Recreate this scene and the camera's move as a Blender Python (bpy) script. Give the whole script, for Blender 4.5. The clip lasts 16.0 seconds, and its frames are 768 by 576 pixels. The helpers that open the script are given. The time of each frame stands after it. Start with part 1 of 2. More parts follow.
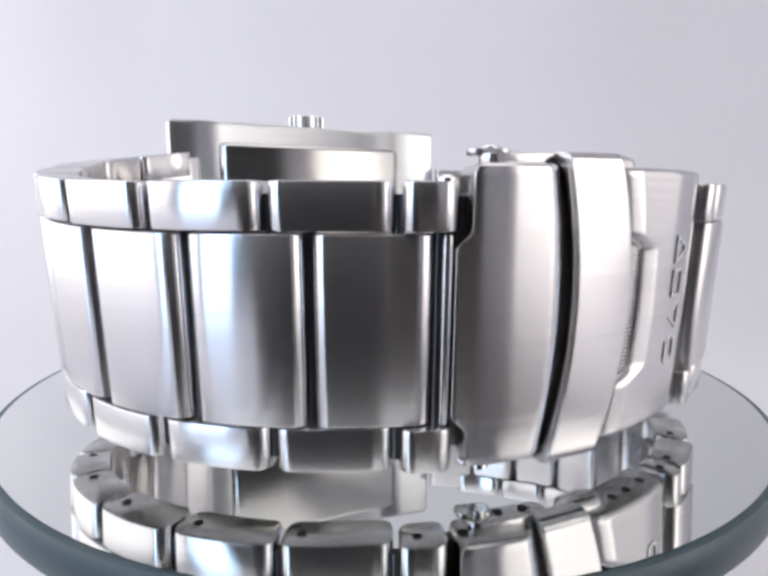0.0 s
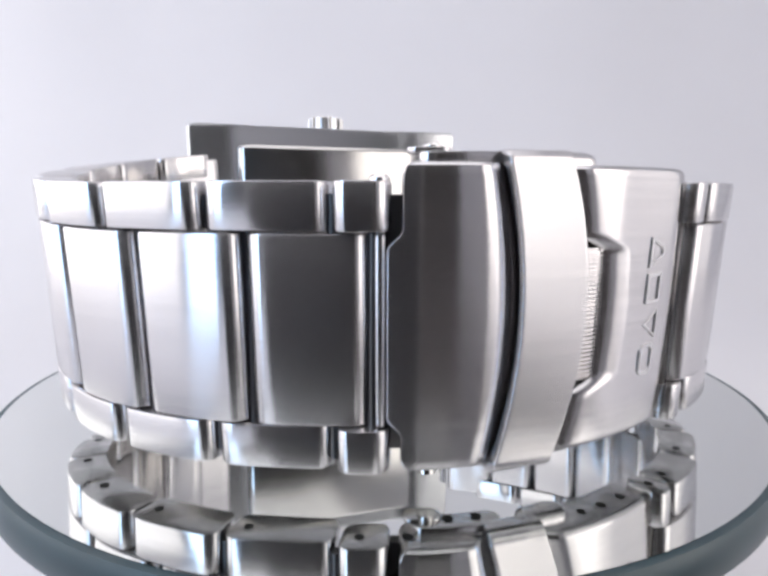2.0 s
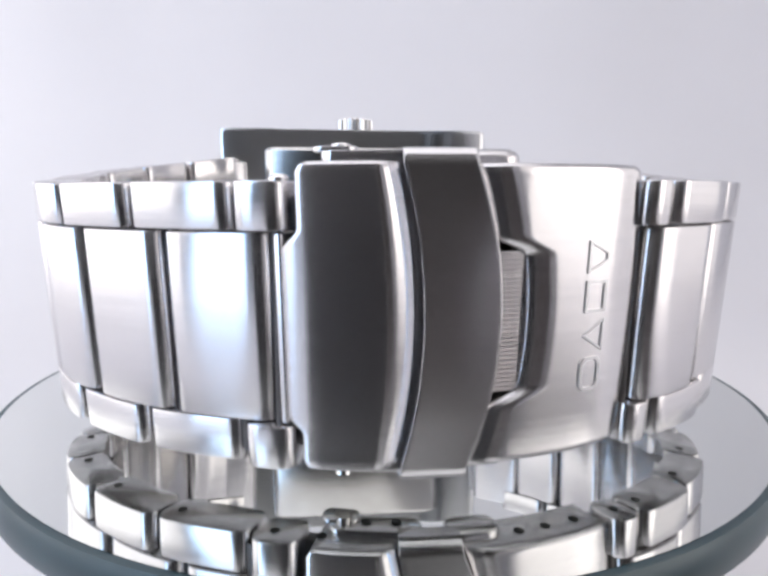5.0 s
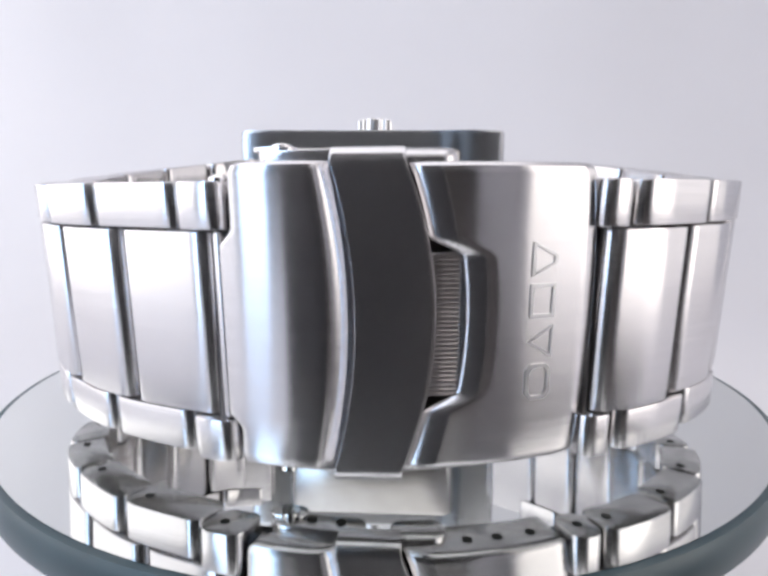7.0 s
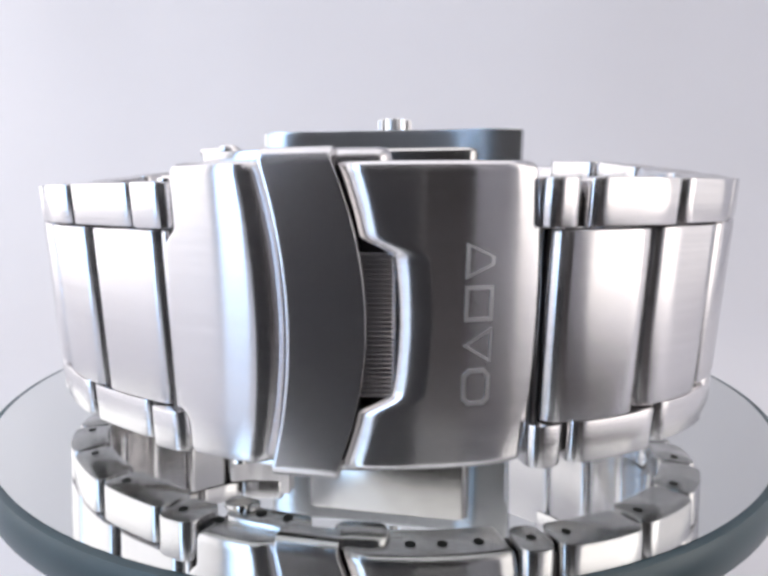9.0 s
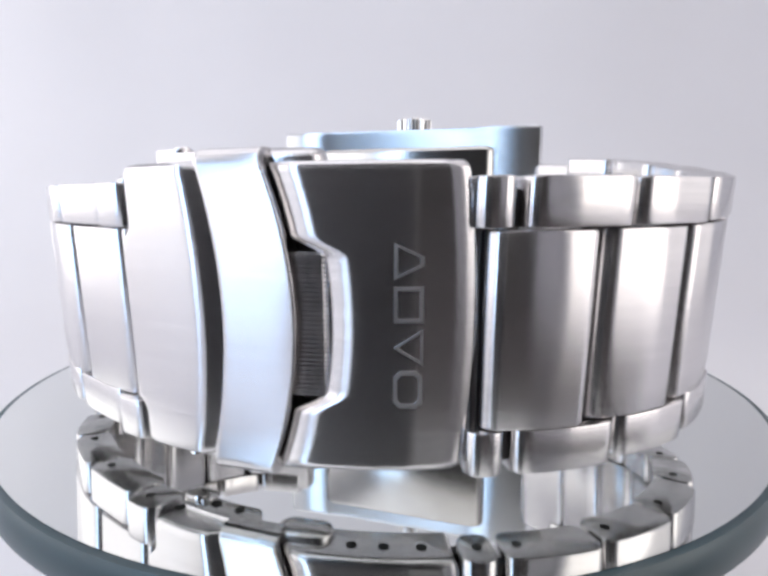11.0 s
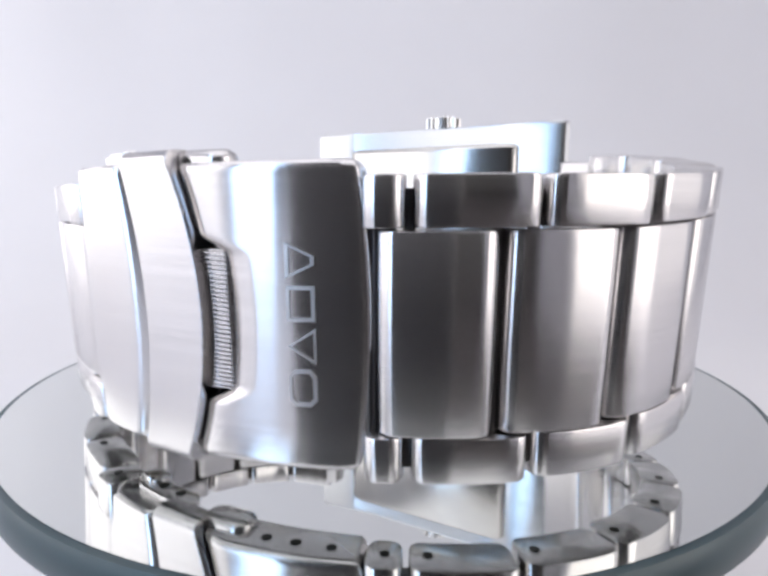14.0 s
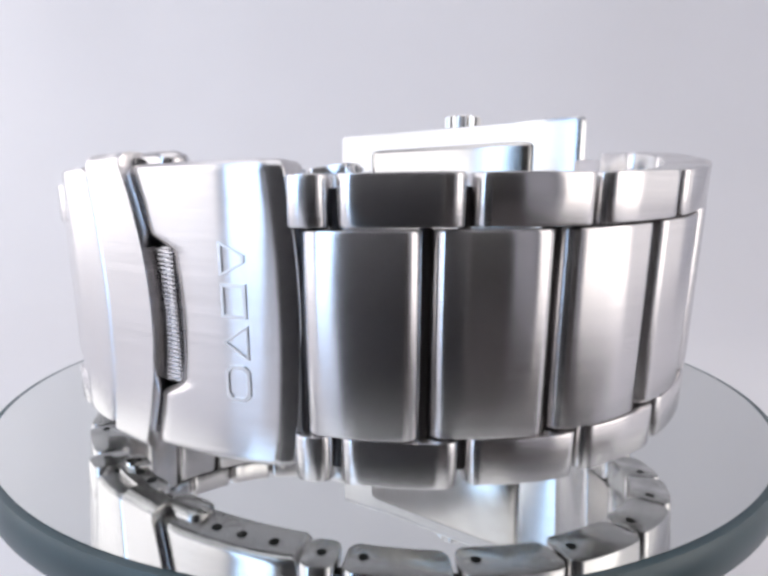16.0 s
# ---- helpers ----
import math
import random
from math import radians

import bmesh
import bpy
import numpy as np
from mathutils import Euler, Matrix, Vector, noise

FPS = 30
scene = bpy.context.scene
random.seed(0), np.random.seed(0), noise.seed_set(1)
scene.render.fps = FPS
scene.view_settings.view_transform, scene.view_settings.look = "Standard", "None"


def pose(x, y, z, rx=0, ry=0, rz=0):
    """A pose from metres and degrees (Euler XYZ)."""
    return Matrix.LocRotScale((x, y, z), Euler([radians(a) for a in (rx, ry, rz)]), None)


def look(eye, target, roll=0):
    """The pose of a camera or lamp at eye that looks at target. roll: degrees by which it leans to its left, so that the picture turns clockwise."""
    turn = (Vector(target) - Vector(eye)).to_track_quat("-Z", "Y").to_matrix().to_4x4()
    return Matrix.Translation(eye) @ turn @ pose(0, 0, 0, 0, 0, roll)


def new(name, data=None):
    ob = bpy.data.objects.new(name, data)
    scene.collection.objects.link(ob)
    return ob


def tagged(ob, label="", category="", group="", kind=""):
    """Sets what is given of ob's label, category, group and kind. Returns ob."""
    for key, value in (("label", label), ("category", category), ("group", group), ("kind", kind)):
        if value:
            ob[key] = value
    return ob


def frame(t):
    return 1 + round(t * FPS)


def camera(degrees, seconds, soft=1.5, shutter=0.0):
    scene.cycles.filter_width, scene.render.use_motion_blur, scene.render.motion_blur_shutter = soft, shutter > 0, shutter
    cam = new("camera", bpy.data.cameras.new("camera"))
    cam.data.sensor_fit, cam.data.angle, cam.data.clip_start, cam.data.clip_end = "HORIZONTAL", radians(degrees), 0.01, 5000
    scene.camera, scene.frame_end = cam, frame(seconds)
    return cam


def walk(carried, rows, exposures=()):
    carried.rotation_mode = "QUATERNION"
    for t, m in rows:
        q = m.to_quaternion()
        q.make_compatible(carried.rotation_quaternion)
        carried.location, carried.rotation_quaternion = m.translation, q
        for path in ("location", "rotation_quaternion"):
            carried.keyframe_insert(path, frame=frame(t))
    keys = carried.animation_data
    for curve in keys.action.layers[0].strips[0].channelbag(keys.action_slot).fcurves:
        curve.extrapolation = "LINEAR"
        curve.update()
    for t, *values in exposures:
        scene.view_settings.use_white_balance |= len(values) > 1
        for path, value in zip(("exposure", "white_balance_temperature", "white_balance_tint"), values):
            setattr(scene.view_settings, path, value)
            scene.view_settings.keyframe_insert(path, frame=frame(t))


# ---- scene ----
U = 0.064            # one design unit: the distance from the lens to the turntable's axis, in metres
SPIN = 3.7786        # turntable speed, degrees a second, clockwise seen from above

# ---------------------------------------------------------------- camera
cam = camera(71.43, 16.0, soft=3.3)
EYE = pose(0.01125 * U, -U, 0.314 * U, 90 - 9.218, 0, 0) @ pose(0, 0, 0, 0, 0, 0.24)
walk(cam, [(0.0, EYE), (16.0, EYE)], exposures=[(0.0, -0.06), (3.5, 0.02), (7.5, 0.02), (9.0, -0.03), (12.5, -0.04), (15.0, 0.0), (16.0, -0.10)])

# ---------------------------------------------------------------- world and lamps
world = bpy.data.worlds.new("room_light")
scene.world = world
world.use_nodes = True
world.node_tree.nodes["Background"].inputs[0].default_value = (0.80, 0.82, 0.90, 1)
world.node_tree.nodes["Background"].inputs[1].default_value = 0.035
scene.view_settings.exposure = 0.0


def area_lamp(name, eye, target, sx, sy, watts, colour):
    data = bpy.data.lights.new(name, "AREA")
    data.shape, data.size, data.size_y, data.energy, data.color = "RECTANGLE", sx, sy, watts, colour
    ob = new(name, data)
    ob.matrix_world = look(eye, target)
    return ob


area_lamp("top_softbox", (-0.06, -0.15, 0.37), (-0.06, -0.15, 0), 0.50, 0.54, 0.74, (1.0, 0.985, 0.98))
area_lamp("window_light", (-0.31, -0.345, 0.15), (0, 0, 0.08), 0.11, 0.38, 0.72, (0.48, 0.69, 1.0))
area_lamp("left_panel", (-0.415, 0.0, 0.13), (0, 0.0, 0.13), 0.64, 0.30, 0.92, (1.0, 0.985, 0.98))
area_lamp("right_panel", (0.415, -0.04, 0.12), (0, -0.04, 0.12), 0.30, 0.28, 0.155, (1.0, 0.94, 0.87))
area_lamp("right_front_panel", (0.34, -0.21, 0.12), (0, 0, 0.12), 0.24, 0.30, 0.43, (1.0, 0.95, 0.90))


# ---------------------------------------------------------------- materials
def nodes_of(name):
    m = bpy.data.materials.new(name)
    m.use_nodes = True
    return m, m.node_tree.nodes, m.node_tree.links, m.node_tree.nodes["Principled BSDF"]


def steel(name, colour, rough, grain, bump, spread=0.08, stretch=0.0):
    """Stainless steel with fine brushed lines; grain: the lines' frequency along x, y, z of the object."""
    m, n, l, b = nodes_of(name)
    b.inputs["Metallic"].default_value = 1.0
    tc = n.new("ShaderNodeTexCoord")
    mp = n.new("ShaderNodeMapping")
    mp.inputs["Scale"].default_value = grain
    l.new(tc.outputs["Object"], mp.inputs[0])
    fine = n.new("ShaderNodeTexNoise")
    fine.inputs["Scale"].default_value, fine.inputs["Detail"].default_value = 1.0, 3
    l.new(mp.outputs[0], fine.inputs["Vector"])
    tone = n.new("ShaderNodeMix")
    tone.data_type = "RGBA"
    l.new(fine.outputs[0], tone.inputs[0])
    tone.inputs[6].default_value = (*[c * 0.87 for c in colour], 1)
    tone.inputs[7].default_value = (*[min(1, c * 1.09) for c in colour], 1)
    l.new(tone.outputs[2], b.inputs["Base Color"])
    mr = n.new("ShaderNodeMapRange")
    mr.inputs[3].default_value, mr.inputs[4].default_value = rough - spread / 2, rough + spread / 2
    l.new(fine.outputs[0], mr.inputs[0])
    l.new(mr.outputs[0], b.inputs["Roughness"])
    if stretch:
        tg = n.new("ShaderNodeTangent")
        tg.direction_type, tg.axis = "RADIAL", "Z"
        l.new(tg.outputs[0], b.inputs["Tangent"])
        b.inputs["Anisotropic"].default_value, b.inputs["Anisotropic Rotation"].default_value = stretch, 0.25
    if bump:
        bp = n.new("ShaderNodeBump")
        bp.inputs["Strength"].default_value, bp.inputs["Distance"].default_value = bump, 0.00002
        l.new(fine.outputs[0], bp.inputs["Height"])
        l.new(bp.outputs[0], b.inputs["Normal"])
    return m


def plain(name, colour, rough, metal=0.0, noise_scale=40.0, change=0.06, gloss=None):
    m, n, l, b = nodes_of(name)
    tc = n.new("ShaderNodeTexCoord")
    t = n.new("ShaderNodeTexNoise")
    t.inputs["Scale"].default_value, t.inputs["Detail"].default_value = noise_scale, 5
    l.new(tc.outputs["Object"], t.inputs["Vector"])
    tone = n.new("ShaderNodeMix")
    tone.data_type = "RGBA"
    l.new(t.outputs[0], tone.inputs[0])
    tone.inputs[6].default_value = (*[c * (1 - change) for c in colour], 1)
    tone.inputs[7].default_value = (*[min(1, c * (1 + change)) for c in colour], 1)
    l.new(tone.outputs[2], b.inputs["Base Color"])
    b.inputs["Roughness"].default_value, b.inputs["Metallic"].default_value = rough, metal
    if gloss is not None:
        b.inputs["Specular IOR Level"].default_value = gloss
    return m


SATIN = steel("satin_steel", (0.69, 0.67, 0.675), 0.225, (60, 60, 4200), 0.0, 0.05, 1.0)
BRIGHT = steel("bright_steel", (0.72, 0.70, 0.70), 0.20, (60, 60, 4200), 0.0, 0.05, 1.0)
POLISHED = steel("polished_steel", (0.80, 0.78, 0.77), 0.07, (500, 500, 500), 0.0, 0.04)
BRUSHED = steel("brushed_clasp_steel", (0.70, 0.68, 0.685), 0.21, (60, 60, 4200), 0.0, 0.06, 1.0)
SOFT = steel("soft_satin_steel", (0.80, 0.78, 0.77), 0.32, (500, 500, 500), 0.0, 0.04)
MARK = steel("etched_mark_steel", (0.80, 0.79, 0.79), 0.4, (500, 500, 500), 0.0, 0.04)
CASE = steel("case_satin_steel", (0.64, 0.64, 0.65), 0.26, (40, 40, 2500), 0.0, 0.02, 0.8)
GLOSSY = steel("case_back_steel", (0.60, 0.58, 0.56), 0.20, (500, 500, 500), 0.0, 0.03)
# bracelet steel with the shade of gaps and recesses put into its colour
SHADESTEEL = steel("shaded_steel", (0.12, 0.115, 0.115), 0.35, (500, 500, 500), 0.0)
PINHOLE = plain("pin_hole_black", (0.02, 0.02, 0.02), 0.6)
PAPER = plain("white_paper", (0.78, 0.765, 0.785), 0.9, 0, 14.0, 0.03)
GREYWALL = plain("grey_back_wall", (0.70, 0.70, 0.685), 0.9, 0, 8.0, 0.05)
TABLE = plain("dark_table_top", (0.06, 0.05, 0.048), 0.8, 0, 30.0, 0.04)
ROOM = plain("brown_room_wall", (0.12, 0.10, 0.097), 0.9, 0, 4.0, 0.1)
PHONE = plain("black_camera_plastic", (0.025, 0.024, 0.026), 0.45)
PLASTIC = plain("white_turntable_plastic", (0.75, 0.75, 0.76), 0.4)
MIRROR = plain("silvered_mirror", (0.73, 0.745, 0.73), 0.012, 1.0, 60.0, 0.01)
EDGE = plain("ground_glass_edge", (0.036, 0.070, 0.082), 0.35, 0.0, 200.0, 0.25, 0.5)

# ---------------------------------------------------------------- helpers


def finish(name, bm, material, parent=None, label="", sharp=35):
    me = bpy.data.meshes.new(name)
    bmesh.ops.remove_doubles(bm, verts=bm.verts, dist=1e-7)
    bmesh.ops.recalc_face_normals(bm, faces=bm.faces)
    for f in bm.faces:
        f.smooth = True
    bm.to_mesh(me)
    bm.free()
    me.set_sharp_from_angle(angle=radians(sharp))
    me.materials.append(material)
    ob = new(name, me)
    if parent:
        ob.parent = parent
    if label:
        ob["label"] = label
    return ob


part = finish


def loft(rings, close=True):
    """A solid from rings of equal length; its first and last ring are capped."""
    bm = bmesh.new()
    made = [[bm.verts.new(p) for p in r] for r in rings]
    n = len(rings[0])
    for a, b in zip(made, made[1:]):
        for i in range(n):
            j = (i + 1) % n
            bm.faces.new((a[i], a[j], b[j], b[i]))
    if close:
        bm.faces.new(list(reversed(made[0])))
        bm.faces.new(made[-1])
    return bm


def turned(profile, n, centre=(0, 0)):
    """A solid of revolution about a vertical axis from (radius, height) pairs, in metres."""
    return loft([[(centre[0] + r * math.cos(2 * math.pi * i / n), centre[1] + r * math.sin(2 * math.pi * i / n), z) for i in range(n)]
                 for r, z in profile])


def box_bm(x0, x1, y0, y1, z0, z1, b=0.0):
    bm = bmesh.new()
    bmesh.ops.create_cube(bm, size=1)
    for v in bm.verts:
        v.co = Vector(((x0 + x1) / 2 + v.co.x * (x1 - x0), (y0 + y1) / 2 + v.co.y * (y1 - y0), (z0 + z1) / 2 + v.co.z * (z1 - z0)))
    if b:
        bmesh.ops.bevel(bm, geom=bm.edges[:], offset=b, segments=3, affect="EDGES", profile=0.5)
    return bm


# ---------------------------------------------------------------- the setting: table, paper tent, dark room before it
def sweep_sheet():
    """One sheet of paper: table, curved up into the back wall."""
    prof = [(-0.046, 0.0), (0.16, 0.0)]
    for k in range(1, 13):
        a = k / 12 * math.pi / 2
        prof.append((0.16 + 0.16 * math.sin(a), 0.16 - 0.16 * math.cos(a)))
    prof.append((0.32, 0.43))
    bm = bmesh.new()
    rows = []
    across = np.linspace(-0.42, 0.42, 29)
    for y, z in prof:
        # the sheet hangs in faint vertical waves towards its sides
        rows.append([bm.verts.new((x, y + 0.004 * math.sin(34 * x + 0.6) * min(1, max(0, z / 0.2)) * min(1, abs(x) / 0.2), z - 0.034)) for x in across])
    for a, b in zip(rows, rows[1:]):
        for i in range(len(across) - 1):
            bm.faces.new((a[i], a[i + 1], b[i + 1], b[i]))
    return tagged(finish("backdrop", bm, PAPER, sharp=180), "seamless pale lilac-white paper sweep behind the turntable", "backdrop", kind="structure")


sweep_sheet()
tagged(finish("floor", box_bm(-1.2, 1.2, -1.6, 0.9, -0.08, -0.0385), TABLE), "dark tabletop under the paper sweep", "table top", kind="structure")
tagged(finish("wall_left", box_bm(-0.44, -0.425, -0.36, 0.34, -0.038, 0.40), PAPER), "white paper side of the light tent", "tent wall", kind="structure")
tagged(finish("wall_right", box_bm(0.425, 0.44, -0.54, 0.34, -0.038, 0.40), PAPER), "white paper side of the light tent", "tent wall", kind="structure")
tagged(finish("ceiling", box_bm(-0.44, 0.44, -0.46, 0.34, 0.402, 0.412), PAPER), "white paper roof of the light tent", "tent roof", kind="structure")
# unseen white card added at right front so the steel reflects a lighter patch
tagged(finish("wall_bounce_card", box_bm(0.27, 0.424, -0.56, -0.548, -0.038, 0.40), PAPER), "unseen white paper card added at right front to brighten the steel", "tent wall", kind="structure")
tagged(finish("wall_back", box_bm(-0.44, 0.44, 0.345, 0.36, -0.038, 0.40), GREYWALL), "dim grey wall behind the paper sweep", "wall", kind="structure")
tagged(finish("wall_front", box_bm(-1.2, 1.2, -1.62, -1.605, -0.038, 1.3), ROOM), "dim brown wall of the room", "wall", kind="structure")


tagged(finish("paper_mat", box_bm(-0.42, -0.034, -0.36, -0.0465, -0.0382, -0.0342), PAPER), "white paper sheet on the table before the sweep", "paper", kind="structure")

tagged(finish("paper_mat", box_bm(0.13, 0.42, -0.30, -0.0465, -0.0382, -0.0342), PAPER), "white paper sheet on the table before the sweep", "paper", kind="structure")


def camera_housing():
    body = finish("camera_housing", box_bm(-0.027, 0.009, -0.085, -0.0665, -0.034, 0.058, 0.003), PHONE)
    tagged(body, "small black plastic camera housing before the turntable", "camera")


camera_housing()


# ---------------------------------------------------------------- turntable with its mirror
LEAN = pose(0.011 * U, 0.010 * U, -0.00089, -1.5)   # the plate leans a little away from the lens


def turntable():
    base = tagged(finish("turntable_base", turned([(0.030, -0.034), (0.036, -0.033), (0.036, -0.0044), (0.035, -0.00335)], 96), PLASTIC),
                  "round white plastic turntable base on paper", "turntable")
    base.matrix_world = pose(0, 0, -0.0009, -1.5)
    disc = tagged(new("mirror_disc"), "round mirror plate with a ground glass edge on a turntable", "mirror")
    R = 0.636 * U
    part("glass_edge", turned([(R - 0.0008, -0.0032), (R, -0.0027), (R + 0.0002, -0.0018), (R + 0.0001, -0.0006), (R - 0.0002, -0.00006)], 160), EDGE, disc, "blue-green ground glass edge", 25)
    part("mirror_face", turned([(R - 0.0008, -0.00004), (R - 0.0007, 0.0)], 160), MIRROR, disc, "silvered mirror face", 25)
    return base, disc


base, disc = turntable()

# ---------------------------------------------------------------- the watch
watch = tagged(new("wrist_watch"), "stainless steel wristwatch with closed link bracelet, standing on its side", "watch")

KNOTS = [(-.40, .17), (-.475, .08), (-.505, -.03), (-.495, -.15), (-.45, -.272), (-.375, -.375), (-.27, -.452), (-.143, -.492), (-.01, -.503), (.115, -.497),
         (.235, -.457), (.345, -.388), (.44, -.295), (.508, -.19), (.546, -.075), (.543, .05), (.503, .165), (.42, .27), (.315, .342), (.225, .378), (.14, .398)]


def loop_curve():
    k = [np.array(p) for p in KNOTS]
    k = [2 * k[0] - k[1]] + k + [2 * k[-1] - k[-2]]
    out = []
    for i in range(1, len(k) - 2):
        a, b, c, d = k[i - 1:i + 3]
        for t in np.arange(0, 1, 1 / 24):
            out.append(.5 * (2 * b + (c - a) * t + (2 * a - 5 * b + 4 * c - d) * t * t + (3 * b - a - 3 * c + d) * t ** 3))
    out.append(k[-2])
    c = np.array(out)
    s = np.r_[0, np.cumsum(np.hypot(*np.diff(c, axis=0).T))]
    return c, s - np.interp(-.01, c[150:260, 0], s[150:260])


CURVE, ARC = loop_curve()
# the links rise towards the case, which is wider than the bracelet and stands on the mirror
RISE_S, RISE_Z = (-1.05, -.60, -.46, -.33, -.22, .10, .45, .75, .90, 1.03, 1.25, 1.50), (.088, .028, .011, .003, 0, 0, .004, .008, .015, .030, .06, .075)


def on(s, d, z):
    """A place on the bracelet: s along it, d outward from its outer face, z up (design units), in metres."""
    f = lambda q: np.array((np.interp(q, ARC, CURVE[:, 0]), np.interp(q, ARC, CURVE[:, 1])))
    t = f(s + .012) - f(s - .012)
    t /= np.hypot(*t)
    d = d + 0.035 * (z - 0.185)
    p = (f(s + .004) + f(s - .004)) / 2 + d * np.array((t[1], -t[0]))
    z = z + np.interp(s, RISE_S, RISE_Z)
    return (p[0] * U, p[1] * U, z * U)


def rounded(s0, s1, d0, d1, r, bulge=0.0, n=6):
    """A rounded rectangle in (s, d), anticlockwise from the inner side; the outer side may bulge."""
    r = min(r, (s1 - s0) / 2 - 1e-4, (d1 - d0) / 2 - 1e-4)
    pts = []
    for cx, cy, a0 in ((s0 + r, d0 + r, 180), (s1 - r, d0 + r, 270), (s1 - r, d1 - r, 0), (s0 + r, d1 - r, 90)):
        for k in range(n + 1):
            a = radians(a0 + 90 * k / n)
            pts.append((cx + r * math.cos(a), cy + r * math.sin(a)))
        if a0 == 0:
            for k in range(1, 10):
                pts.append((s1 - r + (s0 - s1 + 2 * r) * k / 10, d1))
        if a0 == 180:
            for k in range(1, 6):
                pts.append((s0 + r + (s1 - s0 - 2 * r) * k / 6, d0))
    mid, half = (s0 + s1) / 2, (s1 - s0) / 2
    return [(s, d - (bulge * ((s - mid) / half) ** 2 if d > (d0 + d1) / 2 else 0)) for s, d in pts]


def prism(outline, z0, z1, b):
    """An upright solid on the bracelet from an (s, d) outline, with eased top and bottom edges."""
    sc = [p[0] for p in outline]
    dc = [p[1] for p in outline]
    ms, md, hs, hd = (min(sc) + max(sc)) / 2, (min(dc) + max(dc)) / 2, (max(sc) - min(sc)) / 2, (max(dc) - min(dc)) / 2
    rings = []
    for z, inset in ((z0, b), (z0 + b * .3, b * .3), (z0 + b, 0), (z1 - b, 0), (z1 - b * .3, b * .3), (z1, b)):
        rings.append([on(ms + (s - ms) * (1 - inset / hs), md + (d - md) * (1 - inset / hd), z) for s, d in outline])
    return loft(rings)


THICK = 0.052
Z_LOW, Z_A, Z_B, Z_TOP = 0.040, 0.0870, 0.2855, 0.333


def pin(s, d, z, r, name, material, parent, h=0.004):
    cx, cy, cz = on(s, d, z)
    bm = turned([(r * U, cz - h * U), (r * U, cz + h * U)], 12, (cx, cy))
    return part(name, bm, material, parent)


def tilted(outline, s0, tilt):
    """An outline turned a little about its edge at s0."""
    return [(s, d - tilt * (s - s0)) for s, d in outline]


def outer_link(s0, s1, hole=True, tilt=0.0):
    for z0, z1 in ((Z_LOW, Z_A), (Z_B, Z_TOP)):
        o = part("outer_link", prism(tilted(rounded(s0 + .003, s1 - .003, -THICK, 0, .015, .0012), s0, tilt), z0, z1, .0025), BRIGHT, watch)
        if hole and z0 == Z_LOW:
            pin(s0 + .024, -.026, z0, .0055, "pin_hole", PINHOLE, o, .0008)


def centre_link(s0, s1, tilt=0.0, crown=.0012):
    part("centre_link", prism(tilted(rounded(s0 + .003, s1 - .003, -THICK, 0, .017, crown), s0, tilt), Z_A + .002, Z_B - .002, .0025), SATIN, watch)


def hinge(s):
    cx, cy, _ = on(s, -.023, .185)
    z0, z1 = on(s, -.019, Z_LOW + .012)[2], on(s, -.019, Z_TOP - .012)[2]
    # the shade between the links is put into the pin's dark colour
    part("hinge_pin", turned([(.006 * U, z0), (.006 * U, z1)], 16, (cx, cy)), SHADESTEEL, watch)


def bracelet():
    left = [0.035 - 0.128 * k for k in range(0, 9)]
    for a in range(8):
        outer_link(left[a + 1], left[a], tilt=0.08 if a == 0 else 0.0)
        hinge(left[a])
    outer_link(0.035, 0.097, tilt=0.12)
    cx, cy, cz = on(0.082, -.024, Z_TOP)
    part("spring_bar", turned([(.010 * U, cz - .004 * U), (.010 * U, cz + .003 * U), (.007 * U, cz + .006 * U)], 24, (cx, cy)), POLISHED, watch)
    # dark filler added behind the gap, its colour standing for the shade there
    part("gap_shade_core", prism(rounded(0.086, 0.120, -.056, -.040, .004), Z_LOW + .012, Z_TOP - .012, .003), SHADESTEEL, watch)
    lc = [0.076 - 0.128 * k for k in range(0, 9)]
    for a in range(8):
        if lc[a + 1] > -0.96:
            centre_link(lc[a + 1], lc[a], 0.10 if a == 0 else 0.0)
            hinge(lc[a])
    part("centre_link", prism(rounded(0.0780, 0.0885, -.045, -.012, .004), Z_A + .002, Z_B - .002, .0025), SATIN, watch)
    right = [0.519 + 0.1225 * k for k in range(0, 8)]
    outer_link(0.472, 0.519)
    for a in range(7):
        outer_link(right[a], right[a + 1], tilt=(-0.05, -0.04, -0.03, 0, 0, 0, 0)[a])
        hinge(right[a])
    rc = [0.482 + 0.1225 * k for k in range(0, 8)]
    for a in range(7):
        centre_link(max(rc[a], .485), rc[a + 1], (-0.07, -0.05, -0.03, 0, 0, 0, 0)[a], .003)
        hinge(rc[a])
    # solid end pieces at the case
    part("end_link", prism(rounded(-1.005, -.905, -.050, -.003, .01), -.035, .322, .004), SATIN, watch)
    part("end_link", prism(rounded(1.335, 1.452, -.050, -.003, .01), -.020, .322, .004), SATIN, watch)


bracelet()

# ---------------------------------------------------------------- clasp
CZ0, CZ1 = 0.0425, 0.350


def bow(z, mid=0.196, half=0.152):
    return max(0.0, 1 - ((z - mid) / half) ** 2)


def step(x, a, b):
    t = min(1, max(0, (x - a) / (b - a)))
    return t * t * (3 - 2 * t)


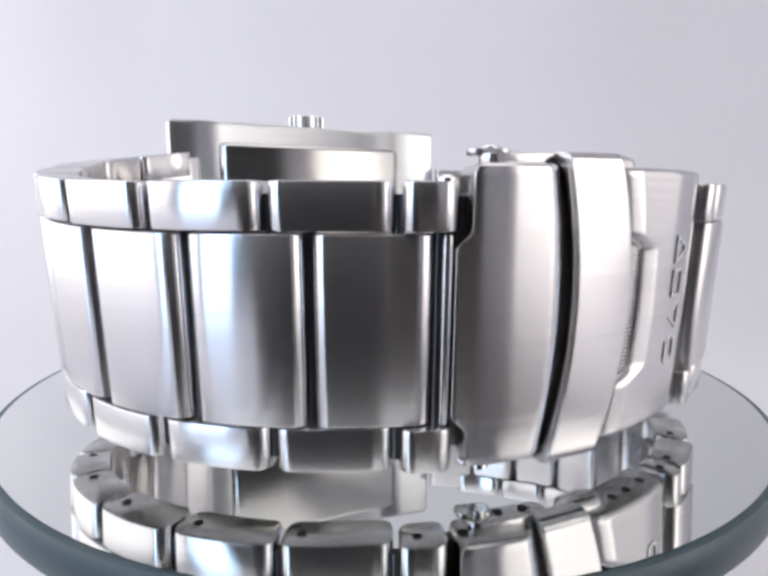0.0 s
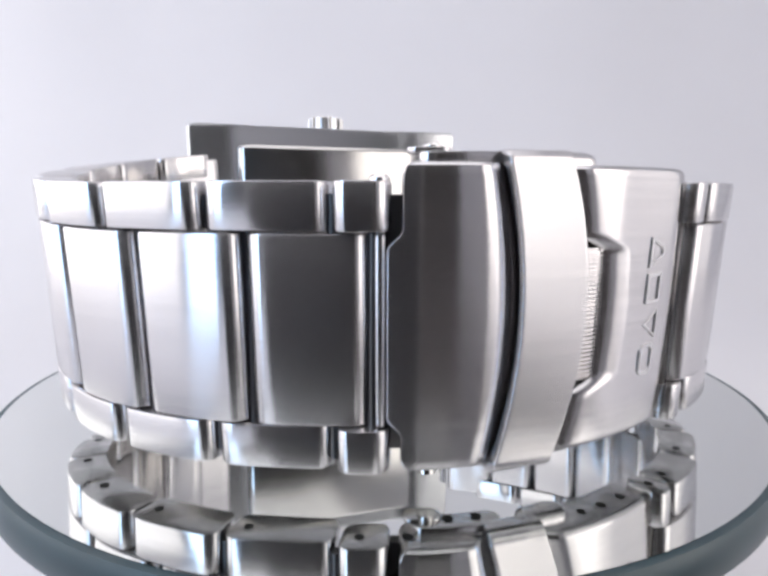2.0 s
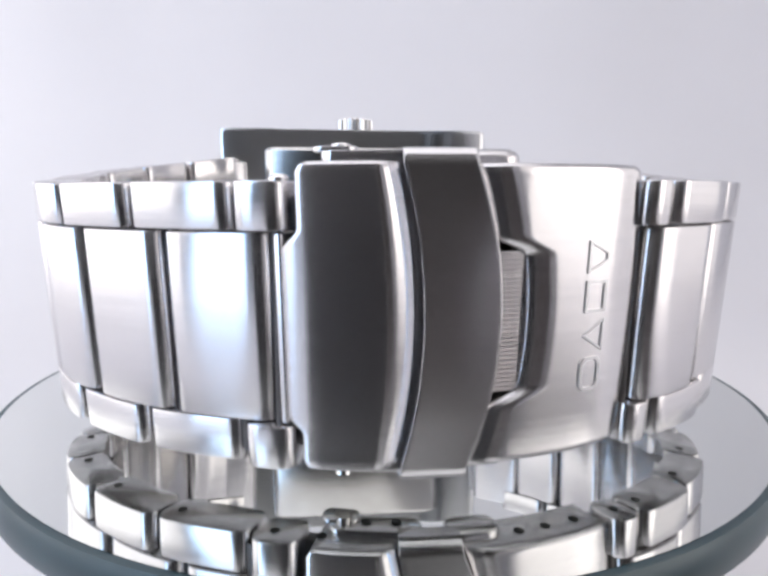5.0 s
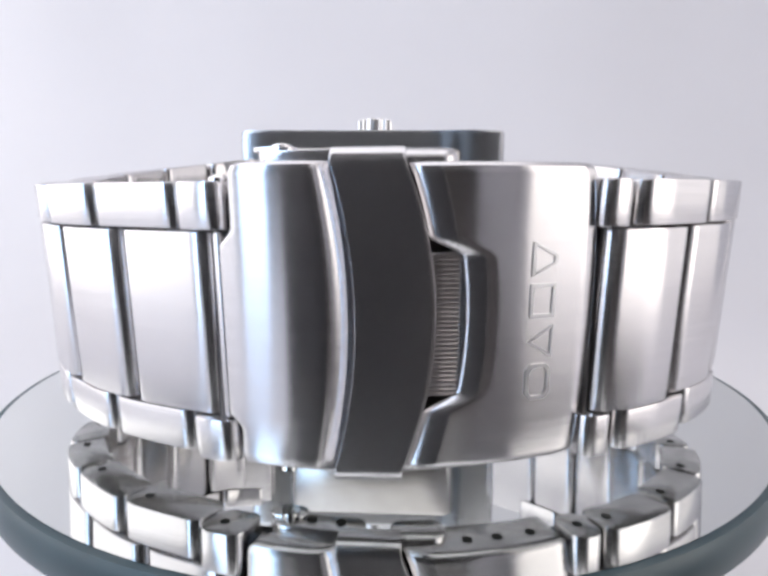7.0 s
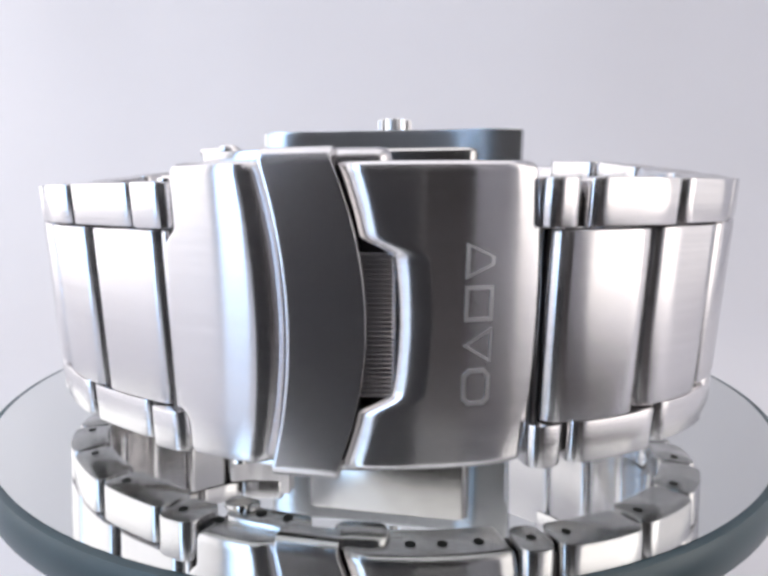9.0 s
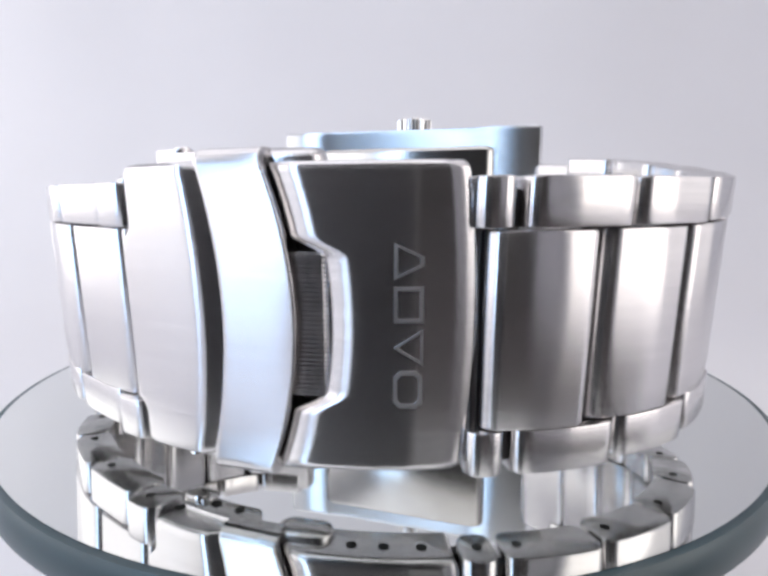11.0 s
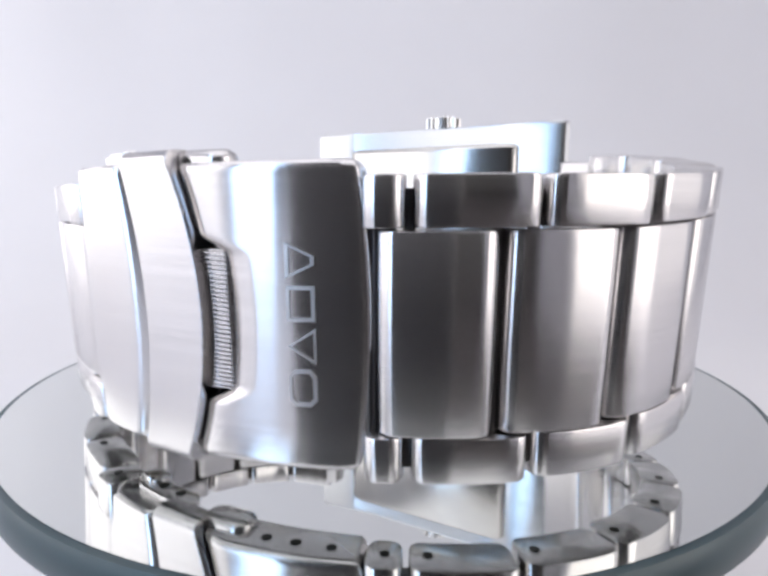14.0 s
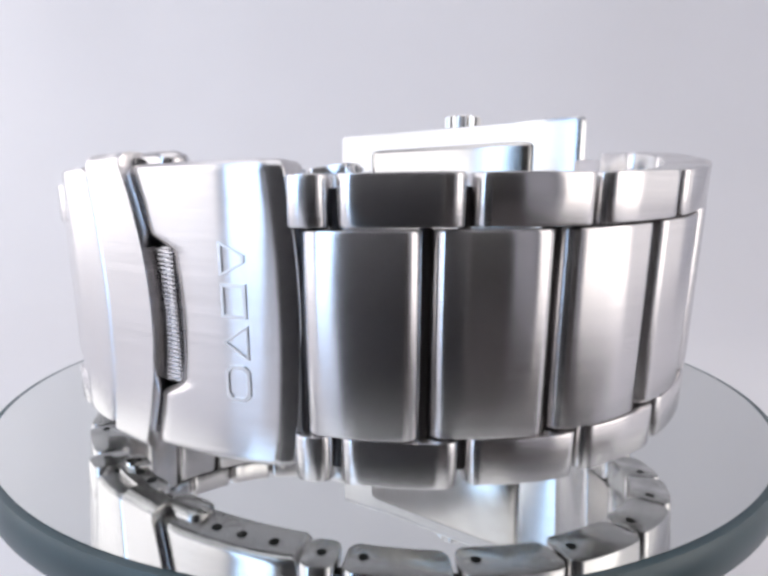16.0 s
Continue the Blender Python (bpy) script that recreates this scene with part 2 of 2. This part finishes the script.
def shell(s_left, s_right, depth, z0, z1, inner, nz=40, ns=24, lip=0.007, edge=0.0022):
    """A curved plate: edges s_left(z), s_right(z), outer face depth(z, s, left, right), flat inside at d = inner, its rims eased."""
    rings = []
    zs = [z0 + (z1 - z0) * k / nz for k in range(nz + 1)]
    zs = [z0, z0 + lip * .12, z0 + lip * .5] + [z for z in zs if z0 + lip * .9 < z < z1 - lip * .9] + [z1 - lip * .5, z1 - lip * .12, z1]
    for z in zs:
        e = min(z - z0, z1 - z)
        drop = 0 if e >= lip else lip * (1 - math.sqrt(max(0, 1 - (1 - e / lip) ** 2)))
        a, b = s_left(z), s_right(z)
        row = [a, a + edge * .12, a + edge * .45, a + edge] + [a + edge + (b - a - 2 * edge) * k / ns for k in range(1, ns)] + [b - edge, b - edge * .45, b - edge * .12, b]
        ring = []
        for s in row:
            x = max(0.0, 1 - min(s - a, b - s) / edge)
            ring.append(on(s, depth(z, s, a, b) - drop - edge * (1 - math.sqrt(max(0, 1 - x * x))), z))
        for k in range(9):
            ring.append(on(b + (a - b) * k / 8, inner, z))
        rings.append(ring)
    return loft(rings)


def blade_depth(z, s, a, b):
    f = (s - 0.091) / (b - 0.091)
    return -0.013 + 0.006 * math.sin(math.pi * (0.35 + 0.5 * f)) - 0.012 * step(f, 0.74, 1.04) ** 2


def cover_depth(z, s, a, b):
    return -0.0085 + 0.0016 * (2 * (s - a) / (b - a) - 1) ** 2


def flange_depth(z, s, a, b):
    return -0.032


def corner(z, r=0.012):
    """The inset of a plate's side edge at its rounded top and bottom corners."""
    e = min(z - CZ0, CZ1 - z)
    return 0.0 if e >= r else r - math.sqrt(max(0.0, r * r - (r - max(e, 0)) ** 2))


def notch(z):
    """How far the plate's edge is cut back for the push bar."""
    return step(z, 0.102, 0.126) * (1 - step(z, 0.258, 0.280))


def plate_left(z):
    return 0.279 + 0.029 * bow(z) + 0.031 * notch(z)


def plate_depth(z, s, a, b):
    fillet = max(0.0, 1 - (s - a) / 0.034)
    roll = max(0.0, 1 - (b - s) / 0.024)
    return -0.009 - 0.010 * fillet ** 2 - 0.003 * roll ** 2 - 0.004 * (max(0.0, s - 0.375) / 0.1) ** 2


def clasp():
    blade = part("clasp_blade", shell(lambda z: 0.105 + corner(z) - 0.015 * step(z, 0.080, 0.100) * (1 - step(z, 0.268, 0.288)), lambda z: 0.203 + 0.018 * bow(z), blade_depth, CZ0, CZ1, -.062, 100), BRUSHED, watch,
                 "brushed domed clasp blade", 30)
    plate = part("clasp_plate", shell(plate_left, lambda z: 0.471 + 0.013 * bow(z) - corner(z), plate_depth, CZ0 + .001, CZ1 - .002, -.062, 120, 56, lip=.008), BRUSHED, watch, "brushed clasp plate with a notch", 30)
    cover = part("safety_cover", shell(lambda z: 0.206 + 0.022 * bow(z), lambda z: 0.276 + 0.031 * bow(z), cover_depth, CZ0 - .0125, CZ1 + .012, -.036, nz=100, lip=.014, edge=.0014), BRUSHED, watch, "bowed fold-over safety cover", 30)
    part("cover_flange", shell(lambda z: 0.202 + 0.019 * bow(z), lambda z: 0.208 + 0.022 * bow(z), flange_depth, CZ0 - .009, CZ1 + .008, -.040, ns=4, lip=.003, edge=.001), SATIN, cover)
    # fillers behind cover, end gap and notch, with their shade put into the colour
    part("clasp_core", prism(rounded(0.190, 0.300, -.060, -.036, .006), CZ0 + .004, CZ1 - .004, .003), SHADESTEEL, watch)
    part("gap_shade_core", prism(rounded(0.462, 0.506, -.052, -.036, .004), Z_LOW + .012, Z_TOP - .012, .003), SHADESTEEL, watch)
    part("recess_floor", prism(rounded(0.280, 0.368, -.060, -.046, .004), 0.085, 0.295, .003), SHADESTEEL, watch)
    # serrated push bar
    rings = []
    n = 31
    for k in range(4 * n + 1):
        z = 0.120 + 0.144 * k / (4 * n)
        d = -0.0195 + (0.0035 if k % 4 in (1, 2) else 0.0)
        rings.append([on(s, q, z) for s, q in ((.286, -.05), (.338, -.05), (.3385, d - .010), (.337, d - .004), (.332, d), (.286, d))])
    part("push_bar", loft(rings), BRIGHT, watch, "finely serrated push bar", 20)
    # plain shapes in place of the engraved mark
    a, b = 0.402, 0.430
    for shape in ([(a + .006, .113), (b - .006, .113), (b, .119), (b, .144), (b - .006, .150), (a + .006, .150), (a, .144), (a, .119)],
                  [(b, .156), (b, .191), (a, .1735)],
                  [(a, .198), (b, .198), (b, .232), (a, .232)],
                  [(a, .239), (b, .252), (b, .260), (a, .273)]):
        engraved_mark(plate, shape)
    for low in (False, True):
        clasp_hardware(low)
    for s in (0.355, 0.392, 0.435):
        pin(s, -.034, CZ0 + .001, .006, "pin_hole", PINHOLE, plate, .0008)
    for s in (0.115,):
        pin(s, -.034, CZ0, .006, "pin_hole", PINHOLE, blade, .0008)


def engraved_mark(plate, shape):
    """A closed outline stroke, cut with raised rims; shape: corners (across, up) in design units."""
    w, n = 0.0034, len(shape)
    bm = bmesh.new()
    cs, cz = sum(p[0] for p in shape) / n, sum(p[1] for p in shape) / n
    hs = max(abs(p[0] - cs) for p in shape)
    hz = max(abs(p[1] - cz) for p in shape)
    inner = [(cs + (s - cs) * (1 - w / hs), cz + (z - cz) * (1 - w / hz)) for s, z in shape]
    for i in range(n):
        j = (i + 1) % n
        for k in range(4):
            f, g = k / 4, (k + 1) / 4
            mix = lambda p, q, t: (p[0] + (q[0] - p[0]) * t, p[1] + (q[1] - p[1]) * t)
            o0, o1, i0, i1 = mix(shape[i], shape[j], f), mix(shape[i], shape[j], g), mix(inner[i], inner[j], f), mix(inner[i], inner[j], g)
            top = [bm.verts.new(on(p[0], -0.0074 - 0.4 * max(0.0, p[0] - 0.375) ** 2, p[1])) for p in (o0, o1, i1, i0)]
            low = [bm.verts.new(on(p[0], -0.0106, p[1])) for p in (o0, o1, i1, i0)]
            bm.faces.new(top)
            bm.faces.new((top[0], low[0], low[1], top[1]))
            bm.faces.new((top[2], low[2], low[3], top[3]))
    part("engraved_mark", bm, MARK, plate)


def clasp_hardware(low):
    def span(a, b):
        return (CZ0 + .001 - b, CZ0 + .001 - a) if low else (CZ1 - .001 + a, CZ1 - .001 + b)
    side = part("hinge_plate", prism(rounded(0.122, 0.236, -.060, -.030, .014), *span(0, .012), .0015), BRIGHT, watch)
    part("link_plate", prism(rounded(0.110, 0.160, -.066, -.040, .012), *span(.011, .017), .0015), BRIGHT, watch)
    for s, d, r in ((0.140, -.046, .010), (0.168, -.046, .006), (0.205, -.046, .006)):
        z0, z1 = span(.010, .0205 if r > .008 else .0135)
        cx, cy, _ = on(s, d, 0)
        za, zb = on(s, d, z0)[2], on(s, d, z1)[2]
        part("screw_head", turned([(r * U, za), (r * U, za + (zb - za) * .85), (r * .85 * U, zb)], 20, (cx, cy)), POLISHED if r > .008 else PINHOLE, side)
    tab = []
    z0, z1 = span(-.004, .013)
    for k, z in enumerate(np.linspace(z0, z1, 6)):
        e = k / 5 if not low else 1 - k / 5
        q = math.sqrt(max(0.02, 1 - (e * .96) ** 4))
        tab.append([on(0.297 + (s - 0.297) * (0.6 + 0.4 * q), -.045 + (d + .045) * q, z) for s, d in rounded(0.262, 0.332, -.064, -.026, .018)])
    part("push_tab", loft(tab), BRIGHT, watch, "rounded push tab", 60)


clasp()

# ---------------------------------------------------------------- case, case back, crown
AU, AN, AC = np.array((.915, .404)), np.array((-.404, .915)), np.array((-.152, .26))


def by_case(u, n, z):
    p = AC + u * AU + n * AN
    return (p[0] * U, p[1] * U, z * U)


def case():
    outline = [(-.312, .004), (-.306, -.007), (-.295, -.010), (-.20, -.002), (-.17, .004), (.17, .004), (.20, -.002), (.295, -.010), (.306, -.007), (.312, .004), (.290, .04), (.24, .13), (.12, .165), (-.12, .165), (-.24, .13), (-.290, .04)]
    rings = []
    for z, k in ((-.018, .98), (.001, .993), (.006, 1), (.470, 1), (.476, .993), (.4795, .98)):
        rings.append([by_case(u * k, .08 + (n - .08) * k, z) for u, n in outline])
    body = part("case", loft(rings), CASE, watch, "brushed rectangular watch case", 30)
    back = [(u * 1.0, n) for u, n in [(-.208, .025), (-.210, .0), (-.206, -.010), (-.19, -.018), (.19, -.018), (.206, -.010), (.210, .0), (.208, .025)]]
    rings = []
    for z, k in ((.043, .94), (.046, .98), (.052, 1), (.428, 1), (.434, .98), (.437, .94)):
        rings.append([by_case(u * k, .04 + (n - .04) * k, z) for u, n in back])
    part("case_back", loft(rings), GLOSSY, watch, "polished raised case back", 40)
    rings = []
    for z, k in ((.476, .8), (.481, .9), (.483, 1), (.508, 1), (.512, .92)):
        rings.append([by_case(.004 + k * (.042 if (i // 2) % 2 else .038) * math.cos(2 * math.pi * i / 72), .07 + k * (.042 if (i // 2) % 2 else .038) * math.sin(2 * math.pi * i / 72), z) for i in range(72)])
    part("crown", loft(rings), SOFT, watch, "fluted polished crown", 25)


case()


# ---------------------------------------------------------------- motion
def motions():
    times = [0.25 * k for k in range(65)]
    walk(watch, [(t, pose(0, 0, 0, 0, 0, -SPIN * t)) for t in times])
    walk(disc, [(t, LEAN @ pose(0, 0, 0, 0, 0, -SPIN * t)) for t in times])


motions()
